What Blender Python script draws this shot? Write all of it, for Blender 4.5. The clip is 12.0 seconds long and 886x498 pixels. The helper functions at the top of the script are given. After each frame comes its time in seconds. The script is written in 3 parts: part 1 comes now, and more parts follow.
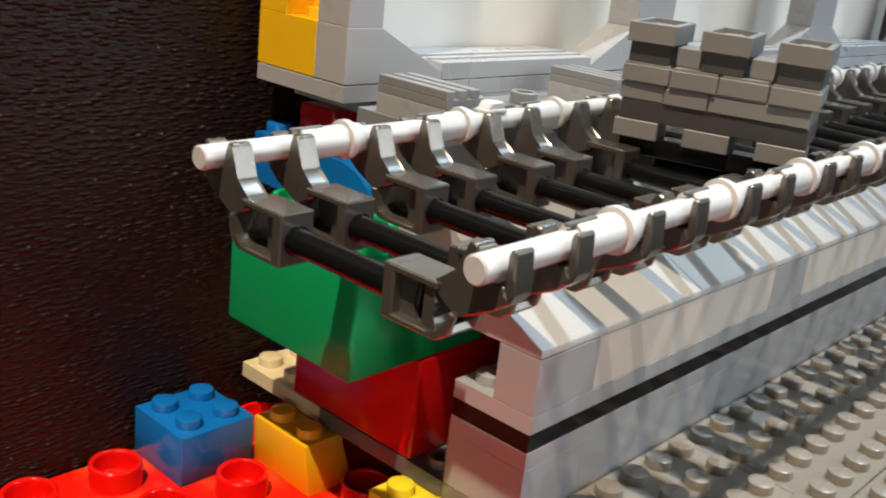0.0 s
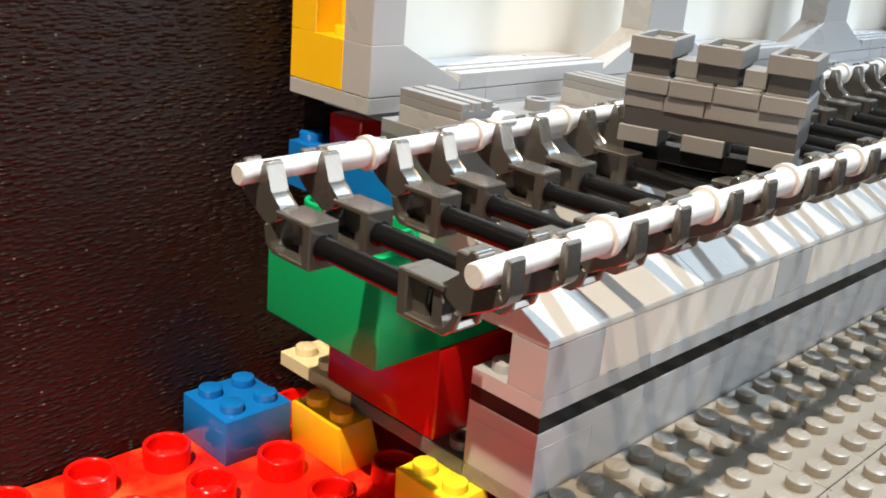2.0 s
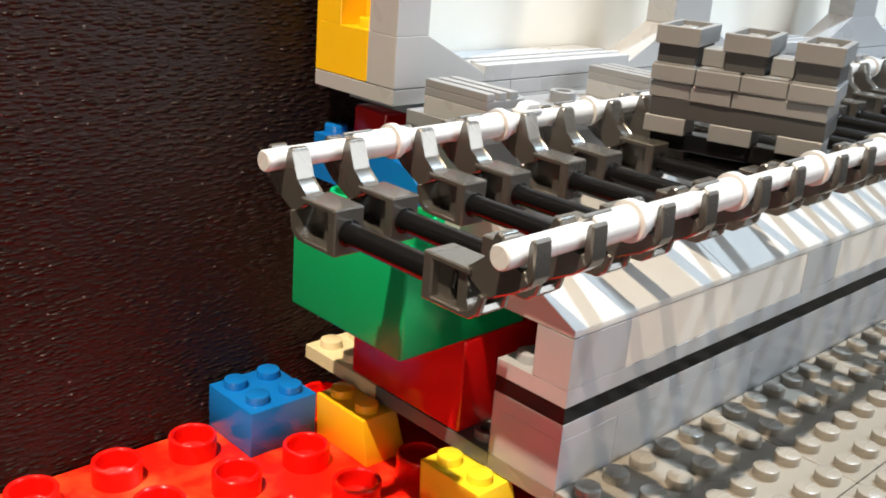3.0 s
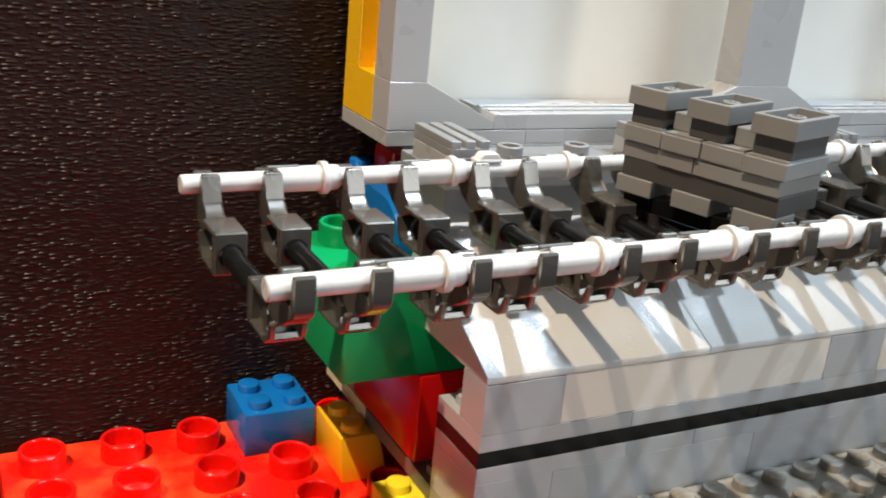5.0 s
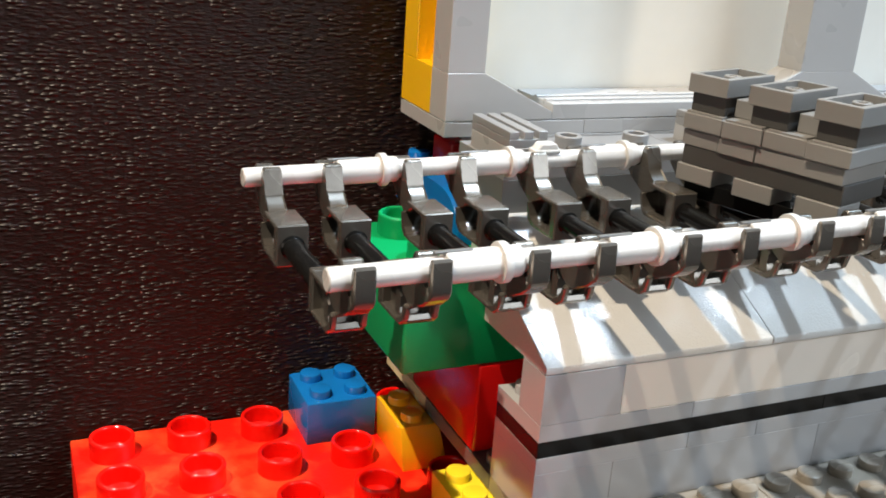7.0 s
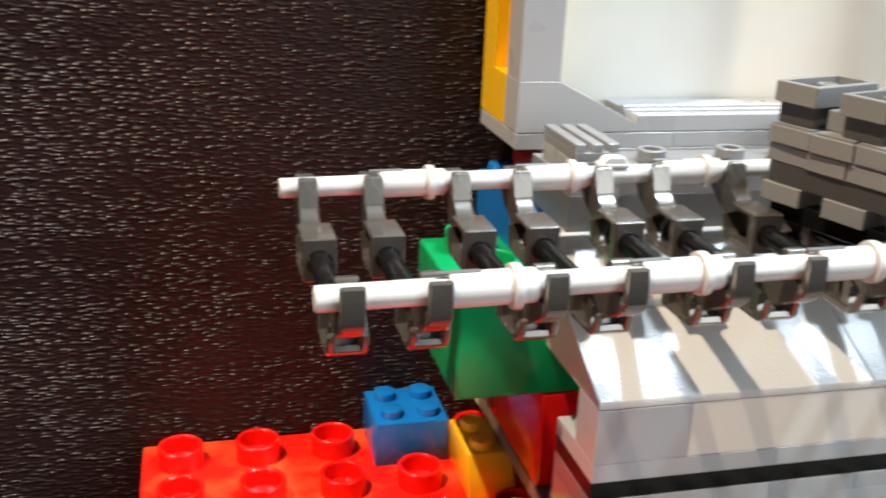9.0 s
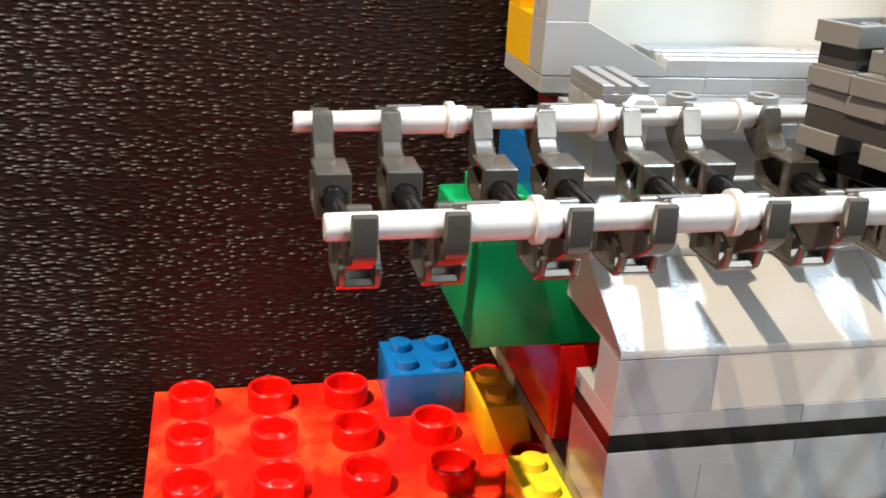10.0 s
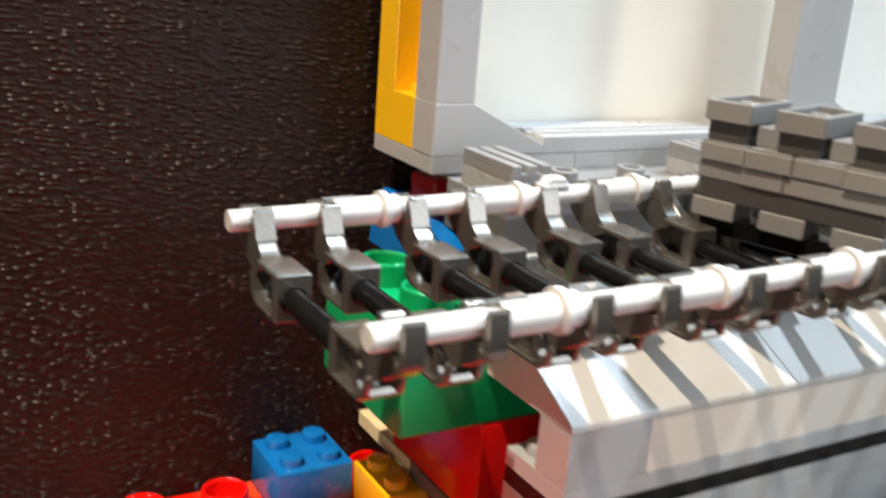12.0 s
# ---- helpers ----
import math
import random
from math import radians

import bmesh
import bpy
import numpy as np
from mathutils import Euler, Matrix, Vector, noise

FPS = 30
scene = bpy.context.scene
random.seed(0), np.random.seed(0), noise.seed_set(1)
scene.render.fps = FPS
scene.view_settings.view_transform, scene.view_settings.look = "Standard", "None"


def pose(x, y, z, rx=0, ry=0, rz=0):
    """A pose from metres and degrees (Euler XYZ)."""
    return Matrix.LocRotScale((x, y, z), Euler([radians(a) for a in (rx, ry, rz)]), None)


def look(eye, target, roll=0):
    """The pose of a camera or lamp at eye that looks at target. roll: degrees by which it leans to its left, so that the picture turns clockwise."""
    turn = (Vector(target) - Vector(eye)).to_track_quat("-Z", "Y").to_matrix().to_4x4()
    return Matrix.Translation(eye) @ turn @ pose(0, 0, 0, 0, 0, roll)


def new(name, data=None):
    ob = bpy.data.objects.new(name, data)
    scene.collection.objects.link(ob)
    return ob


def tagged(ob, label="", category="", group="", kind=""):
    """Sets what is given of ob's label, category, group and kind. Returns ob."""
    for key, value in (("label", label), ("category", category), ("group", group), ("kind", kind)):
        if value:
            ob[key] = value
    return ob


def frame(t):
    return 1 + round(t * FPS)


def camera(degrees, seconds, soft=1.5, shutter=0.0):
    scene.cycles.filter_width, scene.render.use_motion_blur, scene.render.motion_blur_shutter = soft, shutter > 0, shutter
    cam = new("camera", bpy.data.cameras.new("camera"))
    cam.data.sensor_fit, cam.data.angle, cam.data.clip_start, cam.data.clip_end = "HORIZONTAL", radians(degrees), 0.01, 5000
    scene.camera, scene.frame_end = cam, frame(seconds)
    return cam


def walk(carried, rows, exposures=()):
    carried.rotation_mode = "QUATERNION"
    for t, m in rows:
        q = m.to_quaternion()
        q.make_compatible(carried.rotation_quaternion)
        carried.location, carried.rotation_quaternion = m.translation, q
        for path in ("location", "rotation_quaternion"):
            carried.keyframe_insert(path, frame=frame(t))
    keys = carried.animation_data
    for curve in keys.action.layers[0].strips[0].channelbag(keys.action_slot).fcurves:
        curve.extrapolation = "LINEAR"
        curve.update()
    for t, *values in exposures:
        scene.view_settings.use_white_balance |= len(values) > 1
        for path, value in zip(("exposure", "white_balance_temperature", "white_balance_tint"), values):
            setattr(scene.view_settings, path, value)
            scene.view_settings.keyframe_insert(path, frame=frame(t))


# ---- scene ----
cam = camera(48.0, 12.0, soft=1.8, shutter=0.5)
PATH = [
    (0, (-0.11305, -0.07707, 0.08938), (-0.00584, 0.01665, 0.04222), 6.53),
    (0.2, (-0.11257, -0.07700, 0.09131), (-0.00708, 0.01829, 0.04345), 6.23),
    (0.5, (-0.11434, -0.07530, 0.09214), (-0.00806, 0.01912, 0.04429), 6.45),
    (0.8, (-0.11431, -0.07880, 0.08851), (-0.00998, 0.01670, 0.03857), 5.53),
    (1, (-0.11620, -0.08068, 0.08834), (-0.01358, 0.01490, 0.03509), 5.36),
    (1.2, (-0.11472, -0.08499, 0.09082), (-0.01119, 0.01058, 0.03936), 4.88),
    (1.5, (-0.11701, -0.08668, 0.09253), (-0.01423, 0.00956, 0.04080), 5.46),
    (2, (-0.12058, -0.08836, 0.09696), (-0.01787, 0.00888, 0.04700), 5.18),
    (2.5, (-0.12205, -0.08844, 0.09559), (-0.01905, 0.00882, 0.04626), 5.41),
    (2.7, (-0.12263, -0.08858, 0.09377), (-0.02018, 0.00971, 0.04536), 5.24),
    (4.3, (-0.08738, -0.10508, 0.10193), (-0.00637, 0.00794, 0.04568), 4.58),
    (4.4, (-0.08409, -0.11001, 0.09844), (-0.00441, 0.00710, 0.04909), 5.25),
    (4.5, (-0.08200, -0.11488, 0.10099), (-0.00640, 0.00463, 0.05097), 5.67),
    (4.7, (-0.07982, -0.11966, 0.09972), (-0.00897, 0.00348, 0.05158), 5.71),
    (5, (-0.07886, -0.12695, 0.10260), (-0.01168, -0.00179, 0.05440), 5.64),
    (5.2, (-0.07859, -0.12709, 0.10082), (-0.01422, -0.00064, 0.05217), 5.04),
    (5.5, (-0.08109, -0.12752, 0.10123), (-0.01968, 0.00020, 0.05209), 4.35),
    (6, (-0.07947, -0.12802, 0.10082), (-0.01949, -0.00011, 0.05043), 4.44),
    (6.5, (-0.07928, -0.12781, 0.10275), (-0.01939, 0.00030, 0.05275), 4.48),
    (7, (-0.07915, -0.12765, 0.10293), (-0.02011, 0.00074, 0.05264), 4.18),
    (7.2, (-0.07900, -0.12762, 0.10297), (-0.02022, 0.00080, 0.05262), 4.16),
    (8.8, (-0.06280, -0.12430, 0.10321), (-0.01864, 0.00895, 0.05034), 3.42),
    (8.9, (-0.05932, -0.12374, 0.09894), (-0.01895, 0.01235, 0.05044), 2.97),
    (9, (-0.05748, -0.12429, 0.10114), (-0.02214, 0.01276, 0.05146), 2.40),
    (9.2, (-0.05556, -0.12292, 0.09702), (-0.02423, 0.01539, 0.04816), 2.55),
    (9.5, (-0.05233, -0.12201, 0.09766), (-0.02292, 0.01529, 0.04488), 2.16),
    (10, (-0.05587, -0.12076, 0.09538), (-0.02383, 0.01533, 0.04105), 3.27),
    (10.2, (-0.05859, -0.12298, 0.09545), (-0.02210, 0.01312, 0.04400), 3.35),
    (10.4, (-0.06104, -0.12511, 0.09603), (-0.02213, 0.01068, 0.04556), 3.29),
    (10.5, (-0.06160, -0.12630, 0.09744), (-0.02791, 0.00986, 0.04429), 3.02),
    (10.6, (-0.06440, -0.12745, 0.09569), (-0.03415, 0.00923, 0.04180), 3.57),
    (10.7, (-0.06611, -0.12918, 0.09669), (-0.03655, 0.00784, 0.04329), 3.78),
    (10.8, (-0.06690, -0.13127, 0.09971), (-0.03324, 0.00529, 0.04756), 3.66),
    (11, (-0.06767, -0.13499, 0.10451), (-0.03143, 0.00173, 0.05456), 3.33),
    (11.2, (-0.06952, -0.13235, 0.10218), (-0.03682, 0.00549, 0.05287), 3.65),
    (11.3, (-0.07034, -0.13121, 0.10197), (-0.03837, 0.00685, 0.05281), 3.72),
    (11.5, (-0.07156, -0.12915, 0.10191), (-0.03495, 0.00743, 0.05186), 3.74),
    (11.6, (-0.07422, -0.12406, 0.09946), (-0.02693, 0.01007, 0.05177), 3.92),
    (11.8, (-0.07929, -0.11466, 0.09719), (-0.01194, 0.01160, 0.05219), 4.14),
    (11.9, (-0.08261, -0.10987, 0.09634), (-0.01201, 0.01498, 0.05244), 4.25),
    (12, (-0.08647, -0.10488, 0.09610), (-0.01339, 0.01894, 0.05335), 4.49),
    (12.1, (-0.08840, -0.10239, 0.09598), (-0.01467, 0.02253, 0.05777), 4.49),
]
walk(cam, [(t, look(eye, target, roll)) for t, eye, target, roll in PATH],
     exposures=[(0, -0.28), (0.5, 0.0), (1.5, 0.21), (2.5, 0.26), (4.5, -0.05), (5, -0.17), (7, -0.07), (9, 0.08), (10.5, 0.24), (11.5, 0.40), (12, 0.12)])

# ---- world, lamps ----
world = bpy.data.worlds.new("world")
scene.world = world
world.use_nodes = True
world.node_tree.nodes["Background"].inputs[0].default_value = (0.55, 0.65, 0.8, 1)
world.node_tree.nodes["Background"].inputs[1].default_value = 0.05

U = 0.01  # the toy is laid out in centimetres


def lamp(name, kind, eye, target, power, colour, **values):
    data = bpy.data.lights.new(name, kind)
    data.energy, data.color = power, colour
    for key, value in values.items():
        if key == "size":
            data.size = value
        elif key == "size_y":
            data.shape, data.size_y = "RECTANGLE", value
        elif key == "radius":
            data.shadow_soft_size = value
        elif key == "cone":
            data.spot_size, data.spot_blend = radians(value), 0.4 if value > 30 else 1.0
    ob = new(name, data)
    ob.matrix_world = look(eye, target)
    return ob


# a warm and a cool ceiling spot above the front, and soft daylight from a window on the right
lamp("ceiling_spot_warm", "SPOT", (-0.69, -0.21, 1.72), (-0.11, 0.0, -0.01), 221, (1.0, 0.84, 0.65), radius=0.015, cone=22)
lamp("ceiling_spot_cool", "SPOT", (0.79, -0.21, 1.70), (0.0, 0.0, 0.03), 186, (0.68, 0.84, 1.0), radius=0.032, cone=50)
# added fill with no known source; lifts the faces turned left
lamp("window_light_left", "AREA", (-1.45, -0.95, 0.12), (0.0, 0.03, 0.03), 6, (1.0, 0.86, 0.73), size=0.9, size_y=0.7)
lamp("window_light", "AREA", (1.0, -1.35, 0.65), (0.0, 0.03, 0.03), 19, (0.86, 0.93, 1.0), size=1.1, size_y=0.9)
# added blue panel, set where the roof slope mirrors it as a sheen
lamp("ceiling_panel", "AREA", (1.30, 0.28, 1.40), (0.05, 0.0, 0.03), 12, (0.55, 0.79, 1.0), size=0.5, size_y=0.6)

# ---- materials ----


def nodes_of(name):
    m = bpy.data.materials.new(name)
    m.use_nodes = True
    nt = m.node_tree
    return m, nt, nt.nodes["Principled BSDF"]


def link(nt, a, b):
    nt.links.new(a, b)


def plastic(name, rgb, rough=0.22, vary=0.05, scuff=0.10, coat=0.0, bump=0.025, grain=1500):
    """Moulded glossy plastic: slight tone changes, dull scuffs and a faint orange-peel skin."""
    m, nt, p = nodes_of(name)
    n = nt.nodes
    tex = n.new("ShaderNodeTexCoord")
    info = n.new("ShaderNodeObjectInfo")
    cloud = n.new("ShaderNodeTexNoise")
    cloud.inputs["Scale"].default_value, cloud.inputs["Detail"].default_value = 70, 2
    fine = n.new("ShaderNodeTexNoise")
    fine.inputs["Scale"].default_value, fine.inputs["Detail"].default_value = grain, 3
    link(nt, tex.outputs["Object"], cloud.inputs["Vector"])
    link(nt, tex.outputs["Object"], fine.inputs["Vector"])
    hsv = n.new("ShaderNodeHueSaturation")
    hsv.inputs["Color"].default_value = (*rgb, 1)
    r = n.new("ShaderNodeMapRange")
    r.inputs["To Min"].default_value, r.inputs["To Max"].default_value = 1 - vary, 1 + vary
    link(nt, info.outputs["Random"], r.inputs["Value"])
    s = n.new("ShaderNodeMapRange")
    s.inputs["From Min"].default_value, s.inputs["From Max"].default_value = 0.3, 0.7
    s.inputs["To Min"].default_value, s.inputs["To Max"].default_value = 0.975, 1.02
    link(nt, cloud.outputs["Fac"], s.inputs["Value"])
    mul = n.new("ShaderNodeMath")
    mul.operation = "MULTIPLY"
    link(nt, r.outputs[0], mul.inputs[0])
    link(nt, s.outputs[0], mul.inputs[1])
    link(nt, mul.outputs[0], hsv.inputs["Value"])
    link(nt, hsv.outputs[0], p.inputs["Base Color"])
    ro = n.new("ShaderNodeMapRange")
    ro.inputs["From Min"].default_value, ro.inputs["From Max"].default_value = 0.35, 0.75
    ro.inputs["To Min"].default_value, ro.inputs["To Max"].default_value = rough, rough + scuff
    link(nt, cloud.outputs["Fac"], ro.inputs["Value"])
    link(nt, ro.outputs[0], p.inputs["Roughness"])
    b = n.new("ShaderNodeBump")
    b.inputs["Strength"].default_value, b.inputs["Distance"].default_value = bump, 0.0004
    link(nt, fine.outputs["Fac"], b.inputs["Height"])
    link(nt, b.outputs[0], p.inputs["Normal"])
    p.inputs["IOR"].default_value = 1.53
    p.inputs["Coat Weight"].default_value = coat
    return m


def scuffed_and_lit(m, rgb):
    """Chalky worn patches over a plastic, in a tone that also paints in bright light."""
    nt = m.node_tree
    n, p = nt.nodes, nt.nodes["Principled BSDF"]
    tex = n.new("ShaderNodeTexCoord")
    wide = n.new("ShaderNodeTexNoise")
    wide.inputs["Scale"].default_value, wide.inputs["Detail"].default_value, wide.inputs["Roughness"].default_value = 55, 6, 0.62
    link(nt, tex.outputs["Object"], wide.inputs["Vector"])
    r = n.new("ShaderNodeMapRange")
    r.inputs["From Min"].default_value, r.inputs["From Max"].default_value = 0.48, 0.66
    link(nt, wide.outputs["Fac"], r.inputs["Value"])
    mix = n.new("ShaderNodeMix")
    mix.data_type = "RGBA"
    old = p.inputs["Base Color"].links[0].from_socket
    link(nt, r.outputs[0], mix.inputs["Factor"])
    link(nt, old, mix.inputs[6])
    mix.inputs[7].default_value = (*rgb, 1)
    link(nt, mix.outputs[2], p.inputs["Base Color"])
    p.inputs["Specular IOR Level"].default_value = 0.25


LIGHT_GREY = plastic("light_grey_plastic", (0.40, 0.402, 0.405), 0.27, scuff=0.04)
PALE = plastic("pale_grey_plastic", (0.445, 0.435, 0.413), 0.13, scuff=0.05, bump=0.30, grain=1900)
PALE.node_tree.nodes["Principled BSDF"].inputs["Specular IOR Level"].default_value = 0.45
WALL_GREY = plastic("wall_grey_plastic", (0.335, 0.339, 0.344), 0.19, scuff=0.03)
IVORY = plastic("ivory_grey_plastic", (0.64, 0.585, 0.52), 0.18)
DARK_GREY = plastic("dark_grey_plastic", (0.115, 0.113, 0.106), 0.28)
SATIN_GREY = plastic("satin_grey_plastic", (0.125, 0.124, 0.12), 0.35)
PLATE_GREY = plastic("plate_grey_plastic", (0.222, 0.199, 0.163), 0.25)
WHITE = plastic("white_plastic", (0.60, 0.59, 0.575), 0.24)
BLACK = plastic("black_plastic", (0.006, 0.006, 0.006), 0.16, scuff=0.04)
BLACK.node_tree.nodes["Principled BSDF"].inputs["Specular IOR Level"].default_value = 0.15
RED = plastic("red_plastic", (0.80, 0.006, 0.003), 0.12, 0.02, 0.05, bump=0.03, coat=0.45)
RED_TOP = plastic("satin_red_plastic", (0.84, 0.010, 0.004), 0.30, 0.02, 0.15, bump=0.25)
# scuffs whose orange also stands in for the warm light on the top
scuffed_and_lit(RED_TOP, (0.90, 0.085, 0.022))
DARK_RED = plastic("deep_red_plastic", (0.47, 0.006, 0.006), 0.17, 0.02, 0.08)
BLUE = plastic("blue_plastic", (0.005, 0.155, 0.50), 0.17, 0.02, 0.08)
GREEN = plastic("green_plastic", (0.004, 0.31, 0.10), 0.17, 0.02, 0.10)
YELLOW = plastic("yellow_plastic", (0.90, 0.52, 0.010), 0.16, 0.02)
# the yellow again, deepened for the shadow on the flared brick
SHADED_YELLOW = plastic("shaded_yellow_plastic", (0.87, 0.455, 0.010), 0.16, 0.02)
LEMON = plastic("lemon_plastic", (0.90, 0.72, 0.03), 0.16, 0.02)
RED.node_tree.nodes["Principled BSDF"].inputs["Specular IOR Level"].default_value = 0.36
GREEN.node_tree.nodes["Principled BSDF"].inputs["Specular IOR Level"].default_value = 0.32
CLIP_GREY = plastic("pearl_grey_plastic", (0.165, 0.152, 0.134), 0.21, scuff=0.14, bump=0.16, coat=0.18, grain=330)
CLIP_GREY.node_tree.nodes["Principled BSDF"].inputs["Metallic"].default_value = 0.66
GRILLE_GREY = plastic("ash_grey_plastic", (0.245, 0.247, 0.25), 0.30)
# dark copy of the stack's grey, shade painted in for its set-back layers
SHADE_GREY = plastic("shaded_grey_plastic", (0.06, 0.058, 0.055), 0.30)
STACK_GREY = plastic("warm_grey_plastic", (0.216, 0.212, 0.203), 0.33)
TAN = plastic("tan_plastic", (0.72, 0.60, 0.36), 0.22, 0.02)


def grained_black():
    """Black board with an embossed grain of small separate pebbles, a little wider than high."""
    m, nt, p = nodes_of("embossed_black_board")
    n = nt.nodes
    tex = n.new("ShaderNodeTexCoord")
    mp = n.new("ShaderNodeMapping")
    mp.inputs["Scale"].default_value = (410, 410, 1250)
    link(nt, tex.outputs["Object"], mp.inputs["Vector"])
    cell = n.new("ShaderNodeTexVoronoi")
    cell.feature = "F1"
    cell.inputs["Scale"].default_value = 1.0
    link(nt, mp.outputs[0], cell.inputs["Vector"])
    dome = n.new("ShaderNodeMapRange")
    dome.interpolation_type = "SMOOTHSTEP"
    dome.inputs["From Min"].default_value, dome.inputs["From Max"].default_value = 0.05, 0.62
    dome.inputs["To Min"].default_value, dome.inputs["To Max"].default_value = 1.0, 0.0
    link(nt, cell.outputs["Distance"], dome.inputs["Value"])
    lift = n.new("ShaderNodeSeparateColor")
    link(nt, cell.outputs["Color"], lift.inputs[0])
    tall = n.new("ShaderNodeMapRange")
    tall.inputs["To Min"].default_value, tall.inputs["To Max"].default_value = 0.45, 1.0
    link(nt, lift.outputs[0], tall.inputs["Value"])
    mul = n.new("ShaderNodeMath")
    mul.operation = "MULTIPLY"
    link(nt, dome.outputs[0], mul.inputs[0])
    link(nt, tall.outputs[0], mul.inputs[1])
    patch = n.new("ShaderNodeTexNoise")
    patch.inputs["Scale"].default_value, patch.inputs["Detail"].default_value = 0.12, 3
    link(nt, mp.outputs[0], patch.inputs["Vector"])
    worn = n.new("ShaderNodeMapRange")
    worn.inputs["From Min"].default_value, worn.inputs["From Max"].default_value = 0.32, 0.62
    worn.inputs["To Min"].default_value, worn.inputs["To Max"].default_value = 0.35, 1.1
    link(nt, patch.outputs["Fac"], worn.inputs["Value"])
    uneven = n.new("ShaderNodeMath")
    uneven.operation = "MULTIPLY"
    link(nt, mul.outputs[0], uneven.inputs[0])
    link(nt, worn.outputs[0], uneven.inputs[1])
    fine = n.new("ShaderNodeTexNoise")
    fine.inputs["Scale"].default_value, fine.inputs["Detail"].default_value = 2.5, 3
    link(nt, mp.outputs[0], fine.inputs["Vector"])
    mix = n.new("ShaderNodeMath")
    mix.operation = "MULTIPLY_ADD"
    mix.inputs[1].default_value = 0.25
    link(nt, fine.outputs["Fac"], mix.inputs[0])
    link(nt, uneven.outputs[0], mix.inputs[2])
    b = n.new("ShaderNodeBump")
    b.inputs["Strength"].default_value, b.inputs["Distance"].default_value = 1.0, 0.0008
    link(nt, mix.outputs[0], b.inputs["Height"])
    link(nt, b.outputs[0], p.inputs["Normal"])
    # black with red mixed in for the glow cast by the red brick
    tone = n.new("ShaderNodeValToRGB")
    tone.color_ramp.elements[0].color = (0.009, 0.005, 0.0043, 1)
    tone.color_ramp.elements[1].color = (0.027, 0.0135, 0.011, 1)
    big = n.new("ShaderNodeTexNoise")
    big.inputs["Scale"].default_value, big.inputs["Detail"].default_value = 25, 4
    link(nt, tex.outputs["Object"], big.inputs["Vector"])
    link(nt, big.outputs["Fac"], tone.inputs["Fac"])
    dust = n.new("ShaderNodeTexVoronoi")
    dust.inputs["Scale"].default_value = 330
    link(nt, tex.outputs["Object"], dust.inputs["Vector"])
    speck = n.new("ShaderNodeMapRange")
    speck.inputs["From Min"].default_value, speck.inputs["From Max"].default_value = 0.05, 0.10
    speck.inputs["To Min"].default_value, speck.inputs["To Max"].default_value = 1.0, 0.0
    link(nt, dust.outputs["Distance"], speck.inputs["Value"])
    chance = n.new("ShaderNodeSeparateColor")
    link(nt, dust.outputs["Color"], chance.inputs[0])
    some = n.new("ShaderNodeMath")
    some.operation = "GREATER_THAN"
    some.inputs[1].default_value = 0.6
    link(nt, chance.outputs[0], some.inputs[0])
    both = n.new("ShaderNodeMath")
    both.operation = "MULTIPLY"
    link(nt, speck.outputs[0], both.inputs[0])
    link(nt, some.outputs[0], both.inputs[1])
    lint = n.new("ShaderNodeMix")
    lint.data_type = "RGBA"
    link(nt, both.outputs[0], lint.inputs["Factor"])
    link(nt, tone.outputs[0], lint.inputs[6])
    lint.inputs[7].default_value = (0.22, 0.19, 0.17, 1)
    link(nt, lint.outputs[2], p.inputs["Base Color"])
    p.inputs["Roughness"].default_value = 0.355
    p.inputs["Specular IOR Level"].default_value = 0.205
    return m


def matt(name, rgb, rough=0.8, scale=30):
    m, nt, p = nodes_of(name)
    n = nt.nodes
    tex = n.new("ShaderNodeTexCoord")
    cloud = n.new("ShaderNodeTexNoise")
    cloud.inputs["Scale"].default_value, cloud.inputs["Detail"].default_value = scale, 5
    link(nt, tex.outputs["Object"], cloud.inputs["Vector"])
    ramp = n.new("ShaderNodeValToRGB")
    ramp.color_ramp.elements[0].color = (*[c * 0.9 for c in rgb], 1)
    ramp.color_ramp.elements[1].color = (*[min(1, c * 1.06) for c in rgb], 1)
    link(nt, cloud.outputs["Fac"], ramp.inputs["Fac"])
    link(nt, ramp.outputs[0], p.inputs["Base Color"])
    p.inputs["Roughness"].default_value = rough
    return m


BOARD = grained_black()
ROOM = matt("painted_room_wall", (0.36, 0.35, 0.33))
# for the unseen west wall, darkened so left-facing clip sides mirror little light
DARK_ROOM = matt("dark_unseen_wall", (0.06, 0.055, 0.05))
CEILING = matt("painted_ceiling", (0.4, 0.4, 0.4))
TABLE = matt("black_table_cloth", (0.0025, 0.002, 0.002), 0.8, 200)
TABLE.node_tree.nodes["Principled BSDF"].inputs["Specular IOR Level"].default_value = 0.08
PANEL = matt("white_panel", (0.88, 0.85, 0.77), 0.5, 60)

# ---- building helpers ----
HOME = {}  # world place of each object's origin, in centimetres


def finish(bm, sharp=32):
    bmesh.ops.recalc_face_normals(bm, faces=bm.faces)
    for f in bm.faces:
        f.smooth = True
    for e in bm.edges:
        e.smooth = len(e.link_faces) == 2 and e.calc_face_angle(0) < radians(sharp)
    me = bpy.data.meshes.new("mesh")
    bm.to_mesh(me)
    bm.free()
    return me


def thing(name, at, label, category, group="", kind=""):
    ob = new(name)
    ob.location = Vector(at) * U
    ob.empty_display_size = 0.005
    HOME[ob] = Vector(at)
    return tagged(ob, label, category, group, kind)


